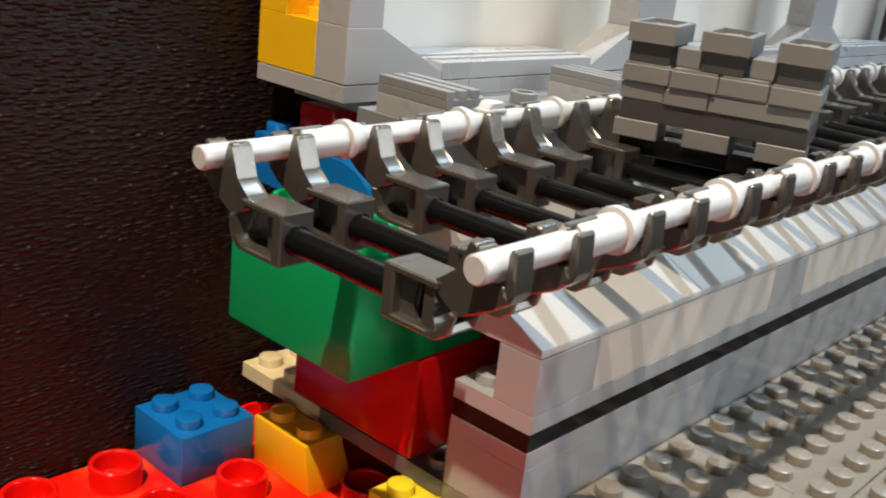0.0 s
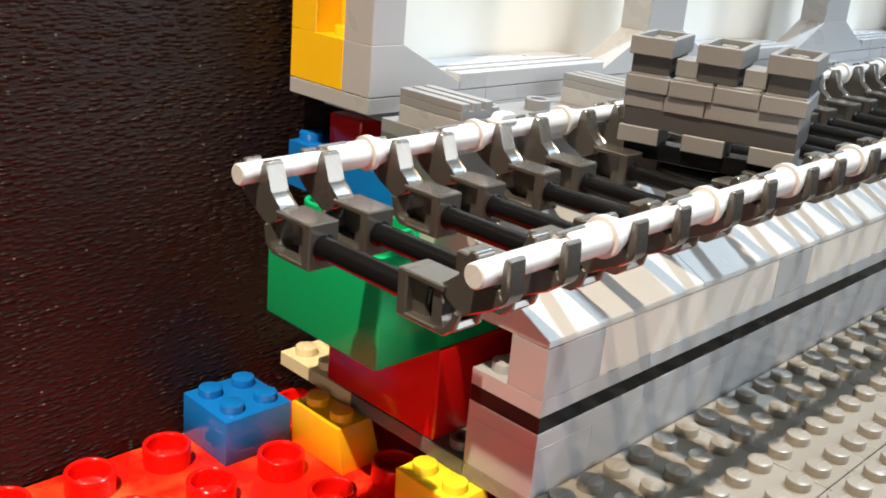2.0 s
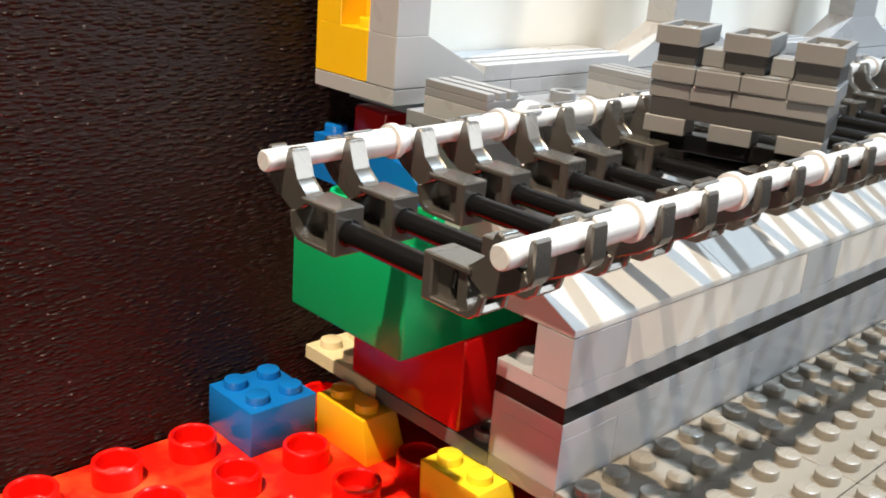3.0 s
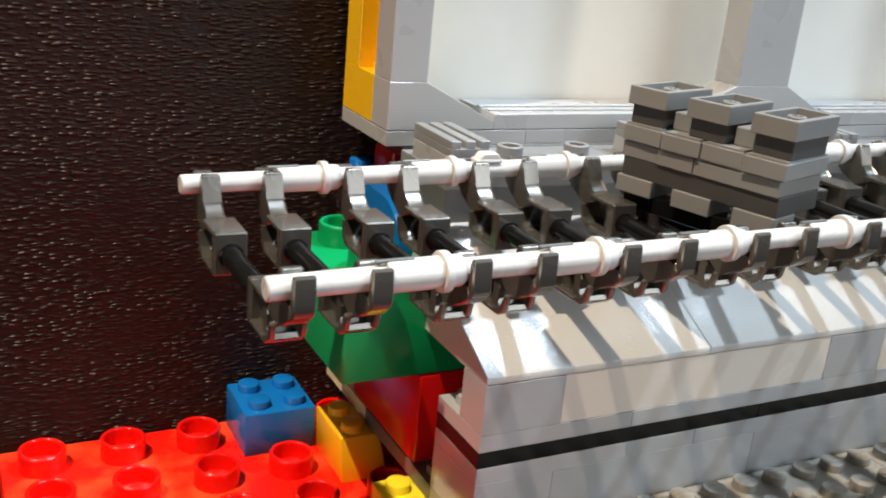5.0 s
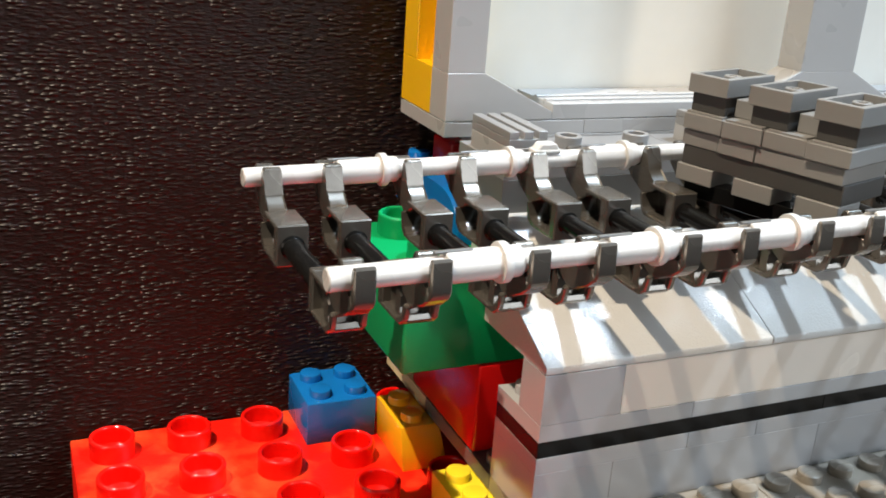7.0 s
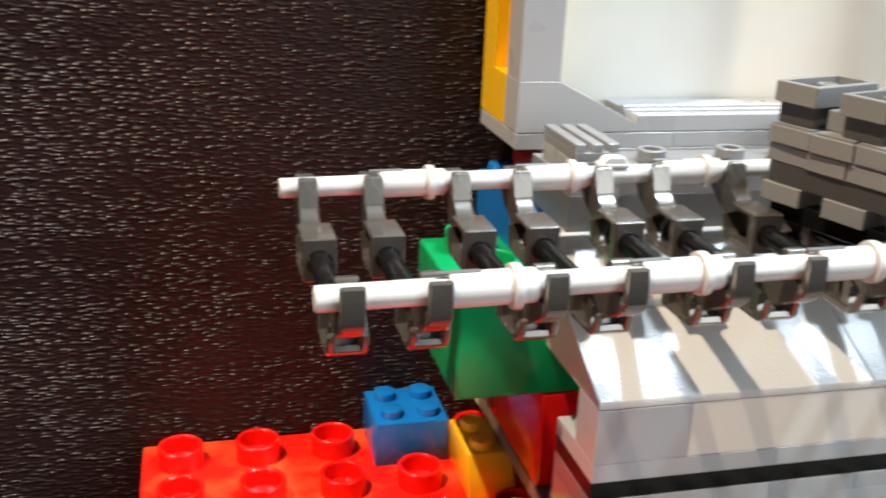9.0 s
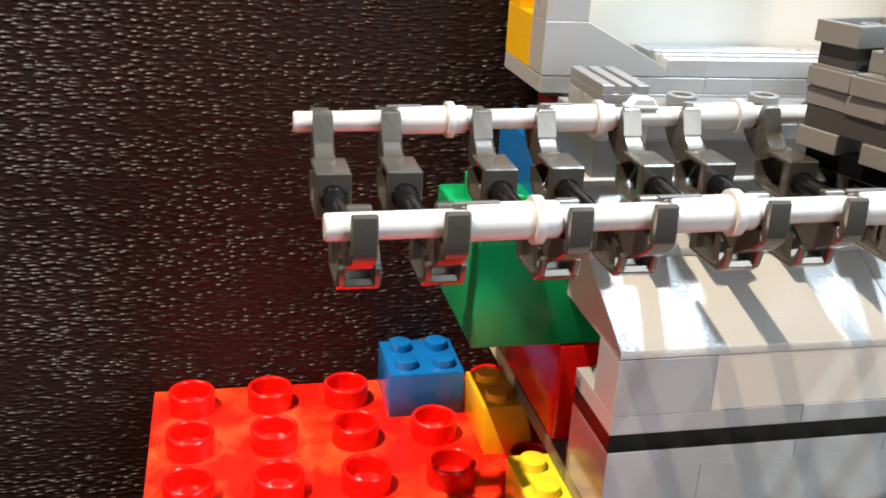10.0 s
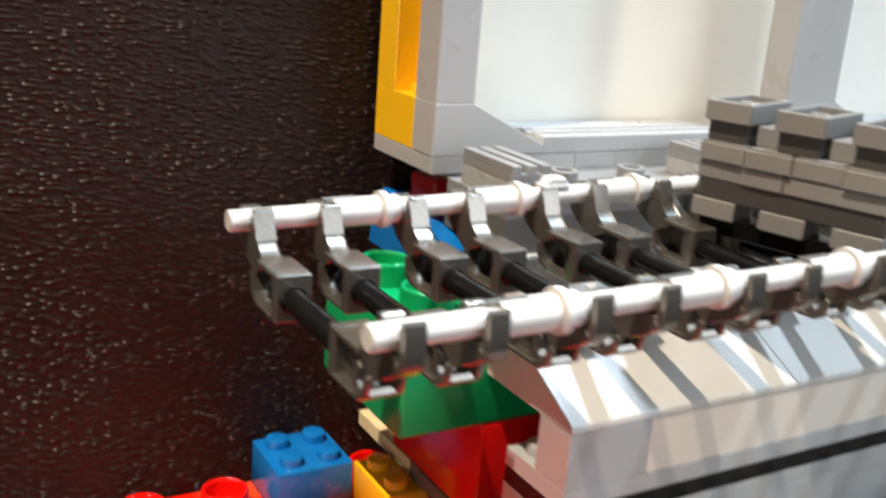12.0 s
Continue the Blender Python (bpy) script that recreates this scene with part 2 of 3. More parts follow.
def part(name, mesh, material, parent, at=(0, 0, 0), label="", turn=0.0):
    """One mesh object under a thing or part, with its origin at a place of the plan."""
    if isinstance(mesh, bmesh.types.BMesh):
        mesh = finish(mesh)
    if not mesh.materials:
        mesh.materials.append(material)
    mesh.name = name
    ob = new(name, mesh)
    HOME[ob] = Vector(at)
    if parent is not None:
        ob.parent = parent
        ob.location = (Vector(at) - HOME[parent]) * U
    else:
        ob.location = Vector(at) * U
    ob.rotation_euler.z = radians(turn)
    return tagged(ob, label)


def add_box(bm, x0, x1, y0, y1, z0, z1, bevel=0.0, seg=1):
    got = bmesh.ops.create_cube(bm, size=1.0)["verts"]
    for v in got:
        v.co = Vector(((x0 + x1) / 2 + v.co.x * (x1 - x0), (y0 + y1) / 2 + v.co.y * (y1 - y0), (z0 + z1) / 2 + v.co.z * (z1 - z0))) * U
    if bevel:
        edges = list({e for v in got for e in v.link_edges})
        bmesh.ops.bevel(bm, geom=edges, offset=bevel * U, segments=seg, affect="EDGES", profile=0.5)


def add_prism(bm, outline, a, b, axis="x", bevel=0.0):
    """A flat outline pushed from a to b along an axis; the outline is (y, z) for x, (x, z) for y, (x, y) for z."""
    def place(p, d):
        return Vector({"x": (d, p[0], p[1]), "y": (p[0], d, p[1]), "z": (p[0], p[1], d)}[axis]) * U
    low = [bm.verts.new(place(p, a)) for p in outline]
    high = [bm.verts.new(place(p, b)) for p in outline]
    n = len(outline)
    made = [bm.faces.new(low), bm.faces.new(high[::-1])]
    made += [bm.faces.new((low[i], low[(i + 1) % n], high[(i + 1) % n], high[i])) for i in range(n)]
    if bevel:
        edges = list({e for f in made for e in f.edges})
        bmesh.ops.bevel(bm, geom=edges, offset=bevel * U, segments=1, affect="EDGES", profile=0.5, clamp_overlap=True)


def add_lathe(bm, profile, at=(0, 0, 0), axis="z", n=32):
    """Turns (radius, height) pairs round an axis; radius 0 closes the end."""
    rings = []
    for r, h in profile:
        if r == 0:
            spots = [(0, 0)]
        else:
            spots = [(r * math.cos(2 * math.pi * k / n), r * math.sin(2 * math.pi * k / n)) for k in range(n)]
        ring = []
        for a, b in spots:
            c = {"z": (a, b, h), "x": (h, a, b), "y": (a, h, b)}[axis]
            ring.append(bm.verts.new((Vector(at) + Vector(c)) * U))
        rings.append(ring)
    for lo, hi in zip(rings, rings[1:]):
        for k in range(n):
            j = (k + 1) % n
            if len(lo) == 1:
                bm.faces.new((lo[0], hi[j], hi[k]))
            elif len(hi) == 1:
                bm.faces.new((lo[k], lo[j], hi[0]))
            else:
                bm.faces.new((lo[k], lo[j], hi[j], hi[k]))


MESHES = {}


def shared(key, make, sharp=32):
    if key not in MESHES:
        bm = bmesh.new()
        make(bm)
        MESHES[key] = finish(bm, sharp)
    return MESHES[key]


def stud_mesh(material):
    return shared(("stud", material.name), lambda bm: add_lathe(bm, [(0.24, -0.02), (0.24, 0.155), (0.232, 0.172), (0.215, 0.18), (0, 0.18)], n=24))


def hollow_stud_mesh(material):
    return shared(("hollow", material.name), lambda bm: add_lathe(bm, [(0.25, -0.02), (0.25, 0.16), (0.24, 0.18), (0.17, 0.18), (0.16, 0.17), (0.16, 0.02), (0, 0.02)], n=24))


def big_stud_mesh(material):
    prof = [(0.474, -0.02), (0.470, 0.36)]
    prof += [(0.42 + 0.05 * math.cos(a), 0.385 + 0.05 * math.sin(a)) for a in [math.pi * k / 10 for k in range(11)]]
    prof += [(0.365, 0.30), (0.355, 0.12), (0.34, 0.07), (0.30, 0.05), (0, 0.04)]
    return shared(("big", material.name), lambda bm: add_lathe(bm, prof, n=40))


def block(name, parent, x, y, z, material, bevel=0.010, seg=1, label="", gap=0.003):
    """A box from x[0] to x[1] and so on, with softened edges and a hairline gap to its neighbours."""
    w, d, h = x[1] - x[0] - 2 * gap, y[1] - y[0] - 2 * gap, z[1] - z[0]
    mesh = shared(("box", round(w, 3), round(d, 3), round(h, 3), bevel, seg, material.name),
                  lambda bm: add_box(bm, -w / 2, w / 2, -d / 2, d / 2, 0, h, bevel, seg))
    return part(name, mesh, material, parent, ((x[0] + x[1]) / 2, (y[0] + y[1]) / 2, z[0]), label)


def add_studs(parent, spots, z, material, mesh=None):
    for x, y in spots:
        part("stud", mesh or stud_mesh(material), material, parent, (x, y, z))


def brick(name, x, y, z, material, label, category="toy brick", group="", big=False, skip=(), seg=2):
    """A loose brick: a body and its studs."""
    t = thing(name, ((x[0] + x[1]) / 2, (y[0] + y[1]) / 2, z[0]), label, category, group)
    block("body", t, x, y, z, material, 0.07 if big else 0.016, 4 if big else seg)
    p = 1.6 if big else 0.8
    nx, ny = round((x[1] - x[0]) / p), round((y[1] - y[0]) / p)
    spots = [(x[0] + p * (i + 0.5), y[0] + p * (j + 0.5)) for i in range(nx) for j in range(ny) if (i, j) not in skip]
    add_studs(t, spots, z[1], material, big_stud_mesh(material) if big else None)
    return t


# ---- room ----


def slab(name, x, y, z, material, label, category):
    bm = bmesh.new()
    add_box(bm, *x, *y, *z)
    return tagged(part(name, bm, material, None, (0, 0, 0)), label, category, kind="structure")


slab("table_top", (-60, 90), (-60, 16), (-7.2, -5.19), TABLE, "black cloth-covered display table top", "table")
slab("wall_back", (-60, 90), (7.42, 9.0), (-5.19, 42), BOARD, "black board with an embossed pebbled grain behind the model", "wall")
slab("floor", (-170, 190), (-170, 130), (-85, -80), ROOM, "plain grey room floor", "floor")
slab("wall_north", (-170, 190), (130, 140), (-80, 220), ROOM, "plain grey painted room wall", "wall")
slab("wall_south", (-170, 190), (-180, -170), (-80, 220), ROOM, "plain grey painted room wall", "wall")
slab("wall_west", (-180, -170), (-180, 140), (-80, 220), DARK_ROOM, "unseen room wall, made dark to keep reflections dark", "wall")
slab("wall_east", (190, 200), (-180, 140), (-80, 220), ROOM, "plain grey painted room wall", "wall")
slab("ceiling", (-180, 200), (-180, 140), (220, 226), CEILING, "plain pale painted ceiling", "ceiling")

# ---- big bricks ----
red = thing("large_brick", (-1.55, 2.6, -5.17), "big glossy red toy brick with hollow studs on the table", "toy brick")
block("body", red, (-7.15, 5.65), (-5.4, 7.4), (-5.17, -1.33), RED_TOP, 0.035, 2)
for i in range(7):
    for j in range(7):
        cx, cy = -6.35 + 1.6 * i, 6.6 - 1.6 * j
        if (i, j) in ((3, 0), (4, 1), (4, 3)) or i > 5:
            continue
        part("stud", big_stud_mesh(RED), RED, red, (cx, cy, -1.33))
brick("small_brick", (-2.35, -0.77), (5.74, 7.32), (-1.33, -0.345), BLUE, "glossy blue two by two toy brick on the big red brick", group="bricks under the model")


def flared_brick(y0, material, label):
    """A two-stud brick that widens a little towards its foot."""
    home = Vector((-0.3, y0 + 0.72, -1.33))
    t = thing("small_brick", home, label, "toy brick", "bricks under the model")
    bm = bmesh.new()
    add_box(bm, -0.76, 0.12, y0 + 0.08, y0 + 1.58, -1.33, -0.345)
    for v in bm.verts:
        if v.co.z < -0.008:
            v.co.x += (0.05 if v.co.x < 0 else 0.20) * U
            v.co.y -= 0.16 * U if v.co.y < (y0 + 0.5) * U else 0.0
    bmesh.ops.bevel(bm, geom=bm.edges[:], offset=0.02 * U, segments=2, affect="EDGES", profile=0.5)
    for v in bm.verts:
        v.co -= home * U
    part("body", bm, material, t, home)
    add_studs(t, [(-0.38, y0 + 0.42), (-0.38, y0 + 1.20)], -0.345, material)


flared_brick(4.18, SHADED_YELLOW, "warm yellow toy brick flaring at the foot beside the base plate")
flared_brick(0.98, LEMON, "bright lemon yellow toy brick with two studs beside the base plate")
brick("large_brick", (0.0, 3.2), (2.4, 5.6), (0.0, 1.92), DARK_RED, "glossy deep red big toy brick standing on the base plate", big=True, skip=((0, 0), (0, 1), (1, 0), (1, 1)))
brick("large_brick", (-1.6, 1.6), (2.4, 5.6), (1.92, 3.84), GREEN, "glossy green big toy brick on the deep red brick", big=True, skip=((1, 0), (1, 1)))
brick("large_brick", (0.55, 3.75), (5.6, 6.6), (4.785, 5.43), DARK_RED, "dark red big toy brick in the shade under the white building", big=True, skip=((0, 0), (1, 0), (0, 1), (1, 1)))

# blue piece with a rounded front
arch = thing("curved_brick", (0.6, 5.8, 3.84), "blue toy brick with a rounded front edge on the green brick", "toy brick")
bm = bmesh.new()
curve = [(4.85 - 1.05 * math.sin(a), 3.95 + 0.83 * math.cos(a)) for a in [math.pi / 2 * k / 14 for k in range(15)]]
add_prism(bm, [(7.15, 3.845), (7.15, 4.78)] + curve + [(3.8, 3.845)], 0.0, 1.55, "x")
part("body", bm, BLUE, arch)
part("stud", stud_mesh(BLUE), BLUE, arch, (0.4, 6.95, 4.78))

# ---- base plates ----
for k, (y, mat, text) in enumerate((((4.8, 7.2), TAN, "tan toy plate at the corner of the base"), ((1.6, 4.8), DARK_GREY, "dark grey toy plate at the edge of the base"), ((0.0, 1.6), PLATE_GREY, "grey toy plate at the edge of the base"))):
    t = thing("base_plate", (0.8, y[0], -0.32), text, "toy plate", "base plates")
    block("body", t, (0.0, 1.6), y, (-0.32, 0.0), mat)
    if k == 0:
        add_studs(t, [(0.4, 5.2), (0.4, 6.0), (0.4, 6.8), (1.2, 6.8)], 0.0, mat)
    if k == 1:
        part("stud", hollow_stud_mesh(mat), mat, t, (0.4, 2.0, 0.0))
        part("stud", hollow_stud_mesh(mat), mat, t, (1.2, 2.0, 0.0))
t = thing("base_plate", (10, 4, -0.32), "grey toy plate under the model", "toy plate", "base plates")
block("body", t, (1.6, 33.6), (0.0, 7.2), (-0.32, 0.0), PLATE_GREY)
for i in range(5):
    for j in range(2):
        x0, y1 = 4.8 * i, -3.2 * j
        t = thing("base_plate", (x0 + 2.4, y1 - 1.6, -0.32), "warm grey studded toy plate in front of the low wall", "toy plate", "base plates")
        block("body", t, (x0, x0 + 4.8), (y1 - 3.2, y1), (-0.32, 0.0), PLATE_GREY, 0.014, gap=0.010)
        add_studs(t, [(x0 + 0.4 + 0.8 * a, y1 - 0.4 - 0.8 * b) for a in range(6) for b in range(4)], 0.0, PLATE_GREY)

# ---- low wall with sloping roof ----
wall = thing("low_wall", (0, 0.8, 0), "low pale grey toy brick wall with a black stripe and a sloping roof", "toy wall")
for x0, x1 in [(0, 1.6)] + [(1.6 + 4.8 * i, 6.4 + 4.8 * i) for i in range(6)]:
    block("brick", wall, (x0, x1), (0, 1.6), (0, 0.96), WALL_GREY, 0.006, gap=0.0026)
for x0, x1 in [(0, 3.2), (3.2, 4.8)] + [(4.8 + 6.4 * i, 11.2 + 6.4 * i) for i in range(4)]:
    block("plate", wall, (x0, x1), (0, 1.6), (0.96, 1.28), WALL_GREY, 0.006, gap=0.0026)
for i in range(5):
    block("plate", wall, (6.4 * i, 6.4 * i + 6.4), (0.004, 1.6), (1.28, 1.6), BLACK, label="black striping plate")
for x0, x1 in [(0, 3.2)] + [(3.2 + 6.4 * i, 9.6 + 6.4 * i) for i in range(4)]:
    p = block("plate", wall, (x0, x1), (0, 1.6), (1.6, 1.92), WALL_GREY, 0.006, gap=0.0026)
    if x0 == 0:
        part("stud", stud_mesh(WALL_GREY), WALL_GREY, p, (0.4, 1.2, 1.92))
for i in range(4):
    a = 0.0 if i == 0 else 8.0 + 8.0 * (i - 1)
    block("brick", wall, (a, a + 1.6), (0, 0.8), (1.925, 2.868), WALL_GREY, 0.006, gap=0.0026)
    block("panel", wall, (a + 1.6, a + 8.0), (0.012, 0.8), (1.925, 2.868), IVORY, 0.006, gap=0.0015, label="paler smooth wall panel")


def slope(bm, w):
    add_prism(bm, [(0.006, 0), (0.006, 0.14), (1.6, 0.955), (2.394, 0.955), (2.394, 0), (1.6, 0)], -w / 2 + 0.004, w / 2 - 0.004, "x", 0.012)


ROOF = [(0.0, 4.8)] + [(4.8 + 6.4 * i, 11.2 + 6.4 * i) for i in range(5)]
for x0, x1 in ROOF:
    w = x1 - x0
    part("roof_slope", shared(("slope", w), lambda bm: slope(bm, w)), PALE, wall, ((x0 + x1) / 2, 0, 2.88), "pale sloping roof brick" if x0 == 0 else "")


def steep(bm, w):
    add_prism(bm, [(1.6, 0), (1.6, 0.14), (2.4, 0.955), (3.2, 0.955), (3.2, 0)], -w / 2 + 0.004, w / 2 - 0.004, "x", 0.012)


for x0, x1 in ROOF:
    w = x1 - x0
    part("roof_slope", shared(("steep", w), lambda bm: steep(bm, w)), PALE, wall, ((x0 + x1) / 2, 0, 3.84))

# ---- white building ----
bld = thing("building_front", (10, 6, 4.8), "pale grey toy building front with angled window frames and white inside", "toy building")
for i in range(6):
    block("brick", bld, (4.8 * i + (0.35 if i == 0 else 0), 4.8 * i + 4.8), (2.8, 4.8), (4.8, 5.44), SATIN_GREY)
for i in range(6):
    block("plate", bld, (4.8 * i + (0.35 if i == 0 else 0), 4.8 * i + 4.8), (2.8, 4.8), (5.44, 5.70), GRILLE_GREY)
block("plate", bld, (0.9, 28.8), (4.8, 7.2), (5.44, 5.76), LIGHT_GREY)
for x0, x1 in [(0, 3.2)] + [(3.2 + 6.4 * i, 9.6 + 6.4 * i) for i in range(4)]:
    block("plate", bld, (x0, x1), (4.8, 7.2), (5.765, 6.064), LIGHT_GREY)


def foot(bm, left, right):
    """The brick at a pillar's foot, sloping out to the sills on one or both sides."""
    out = []
    if left:
        out += [(-2.4, 0), (-2.4, 0.16), (-0.8, 0.96)]
    else:
        out += [(0.0, 0), (0.0, 0.96)]
    out += [(0.8, 0.96), (2.4, 0.16), (2.4, 0)]
    add_prism(bm, out, 0.0, 0.8, "y", 0.012)


part("corner_foot", shared("foot1", lambda bm: foot(bm, False, True)), LIGHT_GREY, bld, (0, 4.8, 6.08))
block("pillar", bld, (0, 0.8), (4.8, 5.6), (7.04, 28.16), LIGHT_GREY)
for i in range(3):
    c = 9.6 * (i + 1)
    part("pillar_foot", shared("foot2", lambda bm: foot(bm, True, True)), LIGHT_GREY, bld, (c, 4.8, 6.08))
    block("pillar", bld, (c - 0.8, c + 0.8), (4.8, 5.6), (7.04, 28.16), LIGHT_GREY)
    sill = block("sill", bld, (c - 7.2, c - 2.4), (4.8, 6.4), (6.08, 6.40), LIGHT_GREY, label="smooth window sill with ribs")
    for k in range(2):
        block("rib", sill, (c - 7.2, c - 2.4), (5.1 + 0.4 * k, 5.25 + 0.4 * k), (6.40, 6.44), LIGHT_GREY, 0.01)
yb = block("side_brick", bld, (0, 0.8), (5.6, 7.2), (6.08, 7.04), YELLOW, label="yellow brick on the end of the building")
part("stud", stud_mesh(YELLOW), YELLOW, yb, (0.4, 6.0, 7.04))
block("side_brick", bld, (0, 0.8), (6.44, 7.2), (7.04, 28.16), YELLOW)
block("side_brick", bld, (0.6, 0.8), (5.6, 6.44), (7.04, 28.16), YELLOW)
block("back_panel", bld, (0.8, 28.8), (6.45, 7.2), (6.08, 28.16), PANEL, label="bright white panel behind the windows")

for i in range(4):
    x0 = 0.4 + 4.8 * i
    g = thing("grille_tile", (x0 + 0.4, 3.6, 5.70), "ash grey ribbed grille tile on a pale plate", "toy tile", "grille tiles")
    block("plate", g, (x0, x0 + 0.8), (2.8, 4.4), (5.70, 6.04), LIGHT_GREY)
    block("tile", g, (x0, x0 + 0.8), (2.8, 4.4), (6.04, 6.20), GRILLE_GREY)
    for k in range(3):
        block("rib", g, (x0 + 0.3 * k, x0 + 0.2 + 0.3 * k), (2.8, 4.4), (6.20, 6.34), GRILLE_GREY, 0.01)
for i, x in enumerate((2.4, 4.0)):
    r = thing("round_plate", (x, 4.05, 5.70), "small ash grey round toy plate with a hole", "toy plate", "round plates")
    part("body", shared("round", lambda bm: add_lathe(bm, [(0.27, 0), (0.27, 0.22), (0.255, 0.235), (0.18, 0.235), (0.17, 0.225), (0.17, 0.05), (0, 0.05)], n=32)), GRILLE_GREY, r, (x, 4.05, 5.70))

# ---- track of rollers between two white rails ----
RISE = 0.015
RY = 2.23


def rail_z(x):
    return 5.89 + RISE * (x + 4.5)


track = thing("roller_track", (0, 0, 5.0), "white jointed rails joined by black bars in dark grey clips", "toy track")
N = 10
RINGS = [-2.24 + 2.365 * k for k in range(N)]
tilt = math.atan(RISE)


def tilted(ob):
    ob.rotation_euler.y = -tilt
    return ob


def bar_mesh(n):
    return shared(("bar", n), lambda bm: add_lathe(bm, [(0, 0), (0.135, 0), (0.155, 0.02), (0.155, n - 0.02), (0.135, n), (0, n)], axis="x", n=28))


def sleeve_shape(bm):
    add_lathe(bm, [(0.15, -0.80), (0.195, -0.80), (0.213, -0.78), (0.213, -0.06), (0.213, -0.058), (0.27, -0.055), (0.275, -0.04), (0.275, 0.04), (0.27, 0.055), (0.213, 0.058), (0.213, 0.22), (0.20, 0.25), (0.16, 0.25)], axis="x", n=36)


def tab_shape(bm):
    add_box(bm, -0.95, -0.42, -0.035, 0.035, 0.195, 0.235, 0.012)


def clip_shape(bm, s):
    """A hollow-sided block that holds the bar, and a bent arm ending in an open clip; s: which rail, 1 or -1."""
    def p(*pts):
        return [(y * s, z) for y, z in pts]

    def b(x0, x1, y0, y1, z0, z1, bevel=0.0):
        add_box(bm, x0, x1, min(y0 * s, y1 * s), max(y0 * s, y1 * s), z0, z1, bevel)
    b(-0.25, 0.25, 0.85, 1.02, -1.03 if s == 1 else -0.99, -0.37, 0.022)
    b(-0.25, 0.25, 0.99, 1.62, -0.455, -0.372, 0.018)
    low = -1.03 if s == 1 else -0.99
    b(-0.25, 0.25, 0.99, 1.54, low, low + 0.075, 0.020)
    add_prism(bm, p((0.98, -0.42), (1.56, -0.42), (1.80, -0.64), (1.75, -0.88), (1.58, -0.99), (0.98, -0.99)), 0.13, 0.245, "x")
    shell = p((1.50, low), (1.68, low + 0.01), (1.82, low + 0.12), (1.88, -0.64), (1.80, -0.61), (1.75, low + 0.16), (1.64, low + 0.08), (1.50, low + 0.072))
    if s == 1:
        add_prism(bm, shell, -0.25, 0.25, "x", 0.018)
    else:
        for x0, x1 in ((-0.25, -0.16), (0.16, 0.25)):
            add_prism(bm, shell, x0, x1, "x", 0.018)
        add_prism(bm, p((1.50, low), (1.68, low + 0.01), (1.80, low + 0.10), (1.76, low + 0.19), (1.64, low + 0.08), (1.50, low + 0.072)), -0.20, 0.20, "x", 0.014)
        # hollow outer side: a set-back curved floor between the side strips
        add_prism(bm, p((1.40, low), (1.60, low), (1.64, low + 0.08), (1.56, low + 0.22), (1.60, -0.60), (1.50, -0.44), (1.40, -0.44)), -0.20, 0.20, "x", 0.02)
    # inner web with a gap towards the arm
    add_prism(bm, p((1.00, -0.42), (1.30, -0.42), (1.22, -0.60), (1.20, -0.78), (1.28, low + 0.05), (1.00, low + 0.05)), -0.12, -0.04, "x", 0.02)


def arm_shape(bm, s):
    """The bent arm, ending in two prongs that hold the rail."""
    def p(*pts):
        return [(y * s, z) for y, z in pts]
    t, o = (0.22, 0.16) if s == 1 else (0.155, 0.22)
    add_prism(bm, p((1.50, -0.372), (1.54, -0.50), (1.86, -0.68), (2.30, -0.46), (2.47, -0.32), (2.40, -0.17), (2.23, -0.185), (2.06, -0.17), (2.05, t - 0.07), (2.02, t - 0.01), (1.95, t), (1.90, t - 0.03), (1.80, -0.20), (1.60, -0.355)), -0.195, 0.095, "x", 0.022)
    add_prism(bm, p((2.40, -0.2), (2.40, o - 0.06), (2.44, o), (2.50, o - 0.02), (2.53, -0.22), (2.47, -0.34)), -0.195, 0.095, "x", 0.022)


def axle_shape(bm):
    add_lathe(bm, [(0, -0.9), (0.19, -0.9), (0.19, -0.83), (0.168, -0.81), (0.162, 0.81), (0.19, 0.83), (0.19, 0.9), (0, 0.9)], axis="y", n=24)


for s in (1, -1):
    y = RY * s
    ends = [-4.57] + [r + 0.2 for r in RINGS]
    for a, r in zip(ends, RINGS):
        tilted(part("rail_bar", bar_mesh(round(r - a, 2)), WHITE, track, (a, y, rail_z(a))))
        sl = tilted(part("rail_sleeve", shared("sleeve", sleeve_shape), WHITE, track, (r, y, rail_z(r))))
        part("tab", shared("tab", tab_shape), SATIN_GREY, sl, (r, y, rail_z(r)))
    for r in RINGS:
        for off in (-1.88, -0.89):
            x = r + off
            c = part("rail_clip", shared(("clip", s), lambda bm: clip_shape(bm, s)), CLIP_GREY, track, (x, 0, rail_z(x)), "pearly dark grey clip gripping the rail" if r == RINGS[0] else "")
            part("arm", shared(("arm", s), lambda bm: arm_shape(bm, s)), CLIP_GREY, c, (x, 0, rail_z(x)))
for r in RINGS:
    for off in (-1.88, -0.89):
        x = r + off
        part("axle", shared("axle", axle_shape), BLACK, track, (x, 0, rail_z(x) - 0.72), "glossy black bar" if r == RINGS[0] else "")
knob = thing("rail_knob", (0.82, RY, 6.1), "small white rounded knob on the far rail", "toy piece")
bm = bmesh.new()
add_box(bm, -0.26, 0.26, -0.14, 0.14, 0.0, 0.08, 0.03, 2)
add_prism(bm, [(-0.23, 0.06), (-0.13, 0.19), (0.17, 0.19), (0.25, 0.06)], -0.12, 0.12, "y", 0.025)
part("body", bm, WHITE, knob, (0.82, RY, 6.1))
bm = bmesh.new()
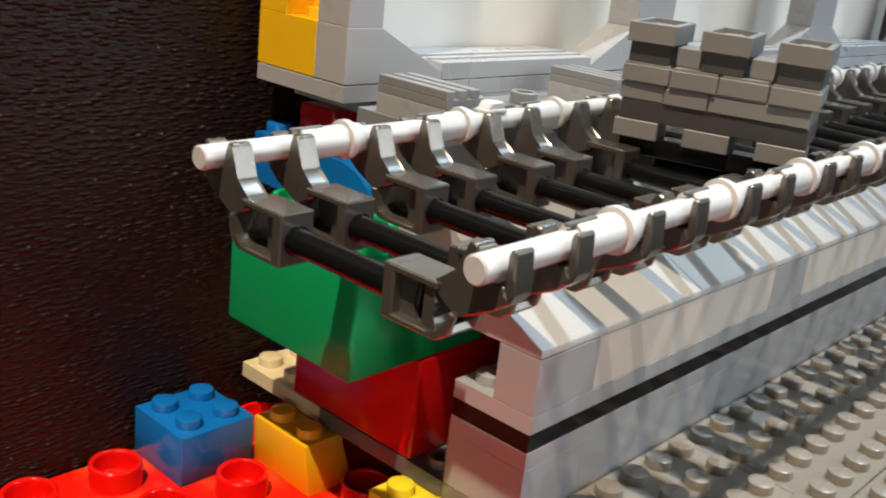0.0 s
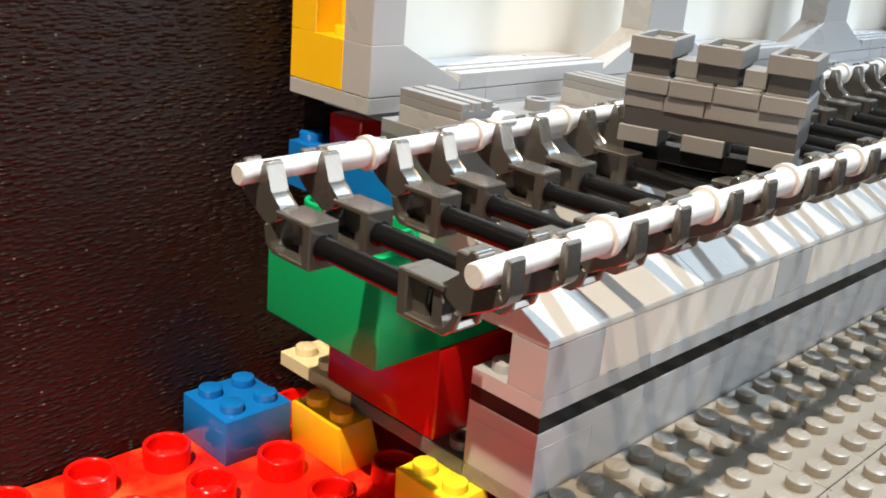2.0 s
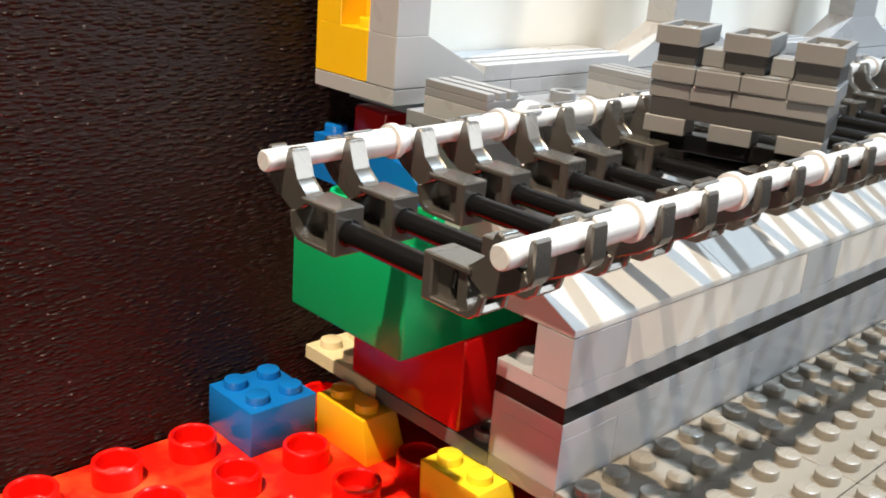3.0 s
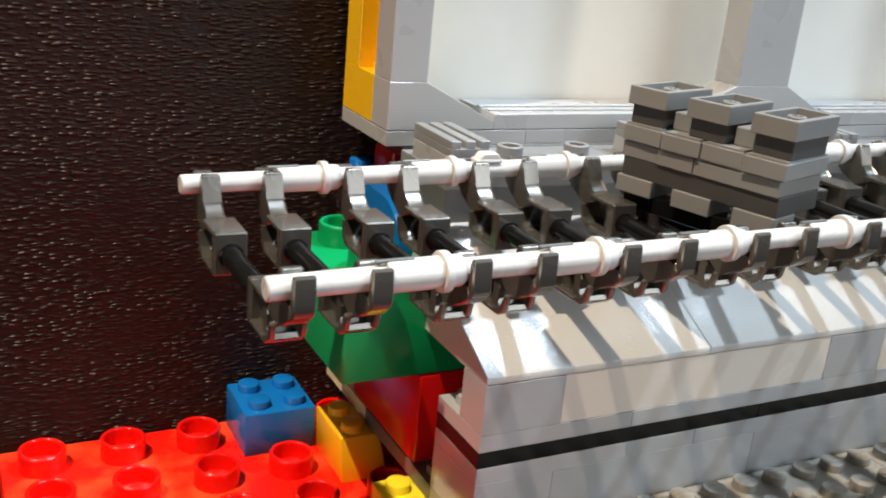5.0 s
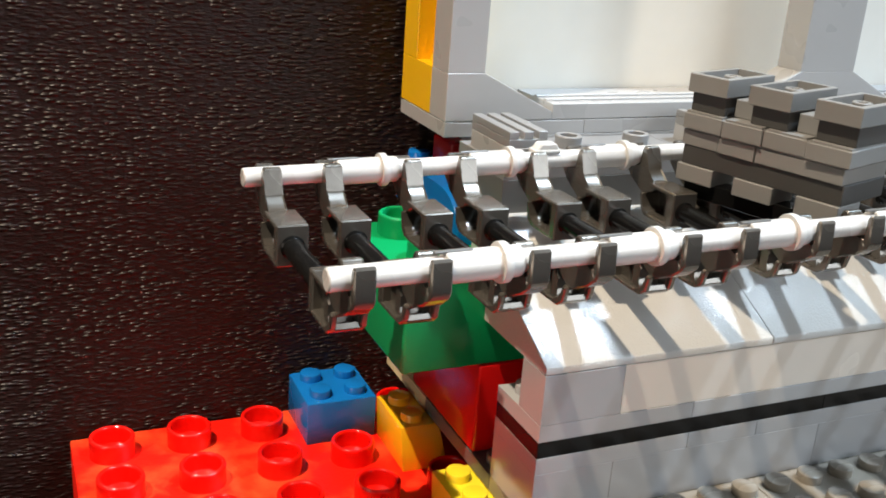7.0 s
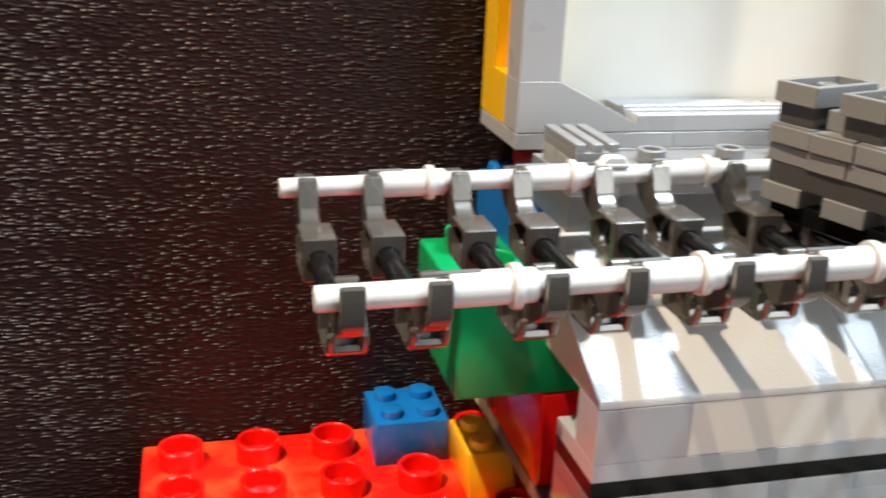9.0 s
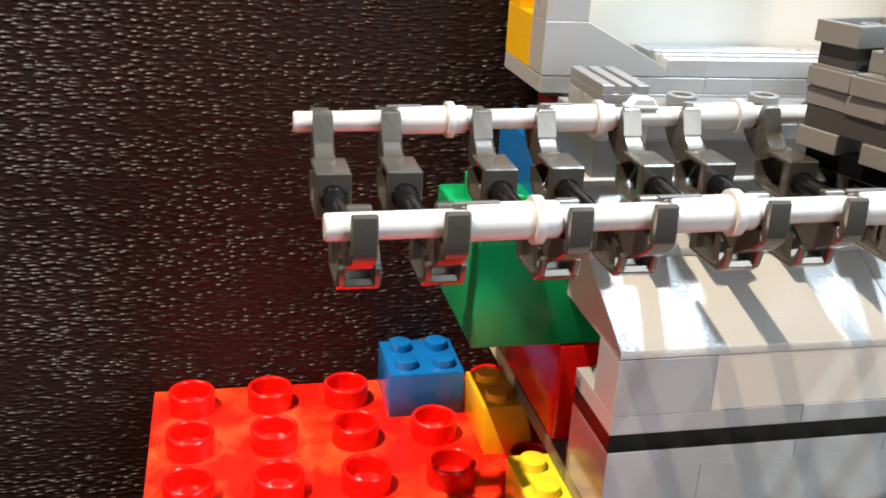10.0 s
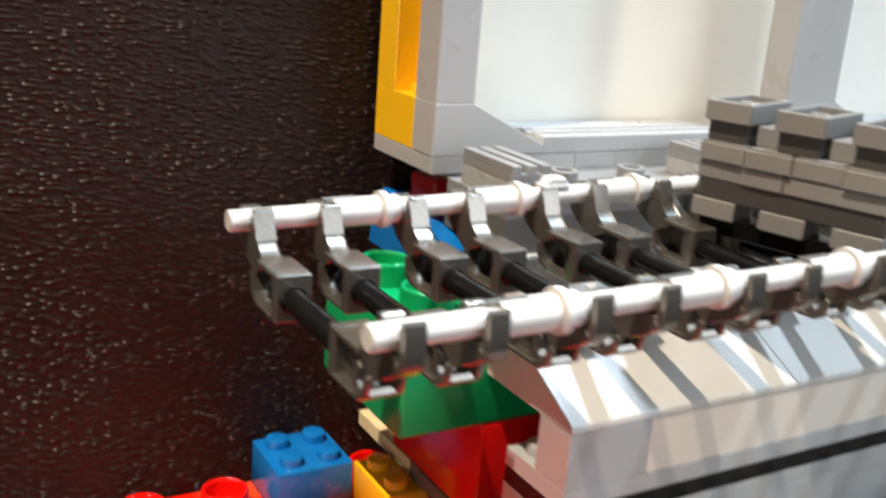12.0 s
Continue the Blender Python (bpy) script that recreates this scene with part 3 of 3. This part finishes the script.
add_box(bm, -0.02, 0.26, 0.17, 0.26, -0.62, 0.06, 0.03, 2)
part("tail", bm, WHITE, knob, (0.82, RY, 6.1))

# ---- stack of small plates lying across the track ----
A = math.radians(-72.5)
ux, uy = math.cos(A), math.sin(A)
vx, vy = -uy, ux
OX, OY = 3.05, 1.36


def at_stack(u, v):
    return OX + ux * u + vx * v, OY + uy * u + vy * v


stack = thing("plate_stack", (*at_stack(1.6, 0.6), 5.45), "dark grey toy plates stacked as a little wall across the track", "toy stack")


def piece(name, u0, u1, v0, v1, z0, z1, material, bevel=0.014):
    mesh = shared(("st", round(u1 - u0, 2), round(v1 - v0, 2), round(z1 - z0, 2), material.name, bevel),
                  lambda bm: add_box(bm, -(u1 - u0) / 2 + 0.005, (u1 - u0) / 2 - 0.005, -(v1 - v0) / 2 + 0.005, (v1 - v0) / 2 - 0.005, 0, z1 - z0, bevel))
    cx, cy = at_stack((u0 + u1) / 2, (v0 + v1) / 2)
    return part(name, mesh, material, stack, (cx, cy, z0), "", -72.5)


def tile(u0, u1, v0, v1, z0, z1, material):
    """A tile lying upside down: a groove runs round just under its top edge."""
    w, d, h = u1 - u0 - 0.012, v1 - v0 - 0.012, z1 - z0

    def make(bm):
        add_box(bm, -w / 2, w / 2, -d / 2, d / 2, 0, h - 0.035, 0.012)
        add_box(bm, -w / 2 + 0.03, w / 2 - 0.03, -d / 2 + 0.03, d / 2 - 0.03, h - 0.04, h)
    cx, cy = at_stack((u0 + u1) / 2, (v0 + v1) / 2 + random.uniform(-0.05, 0.03))
    return part("tile", shared(("tile", round(w, 3), round(d, 3), round(h, 3)), make), material, stack, (cx, cy, z0), "", -72.5 + random.uniform(-1.6, 1.6))


def tray(name, u0, u1, v0, v1, z0, z1, material):
    """An upturned plate: an open box with a ridge inside."""
    w, d, h = u1 - u0 - 0.01, v1 - v0 - 0.01, z1 - z0

    def make(bm):
        add_box(bm, -w / 2, w / 2, -d / 2, d / 2, 0, h, 0.012)
        bm.faces.ensure_lookup_table()
        top = max(bm.faces, key=lambda f: (round(f.calc_center_median().z, 7), f.calc_area()))
        bmesh.ops.inset_individual(bm, faces=[top], thickness=0.13 * U)
        bmesh.ops.inset_individual(bm, faces=[top], thickness=0.004 * U, depth=-0.2 * U)
        add_lathe(bm, [(0.16, 0.05), (0.16, h - 0.05), (0.145, h - 0.035), (0.10, h - 0.035), (0.09, h - 0.05), (0.09, 0.05)], n=18)
    cx, cy = at_stack((u0 + u1) / 2, (v0 + v1) / 2)
    return part(name, shared(("tray", round(w, 2), round(d, 2)), make), material, stack, (cx, cy, z0), "", -72.5)


piece("beam", 0.1, 3.1, 0.15, 0.55, 5.48, 5.80, BLACK)
for u in (0.0, 1.18, 2.36):
    piece("plate", u, u + 0.76, 0.0, 0.72, 5.78, 6.08, STACK_GREY)
# set-back layer, coloured dark as the shade between the rows
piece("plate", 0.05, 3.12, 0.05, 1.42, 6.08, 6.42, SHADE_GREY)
for u0, u1 in ((0, 0.75), (0.77, 1.5), (1.5, 3.1)):
    tile(u0, u1, 0.02, 1.44, 6.42, 6.72, STACK_GREY)
for u0, u1 in ((0.02, 0.82), (0.82, 1.60), (1.60, 2.40), (2.40, 3.18)):
    tile(u0, u1, -0.04, 1.46, 6.72, 7.03, STACK_GREY)
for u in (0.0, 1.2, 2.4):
    # dark colour paints the shade under the upturned plate
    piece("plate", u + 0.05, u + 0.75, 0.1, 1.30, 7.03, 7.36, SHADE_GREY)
    tray("upturned_plate", u, u + 0.8, 0.0, 1.44, 7.36, 7.68, STACK_GREY)
for u in (0.8, 2.0):
    piece("plate", u, u + 0.4, 0.3, 1.0, 7.03, 7.34, STACK_GREY)
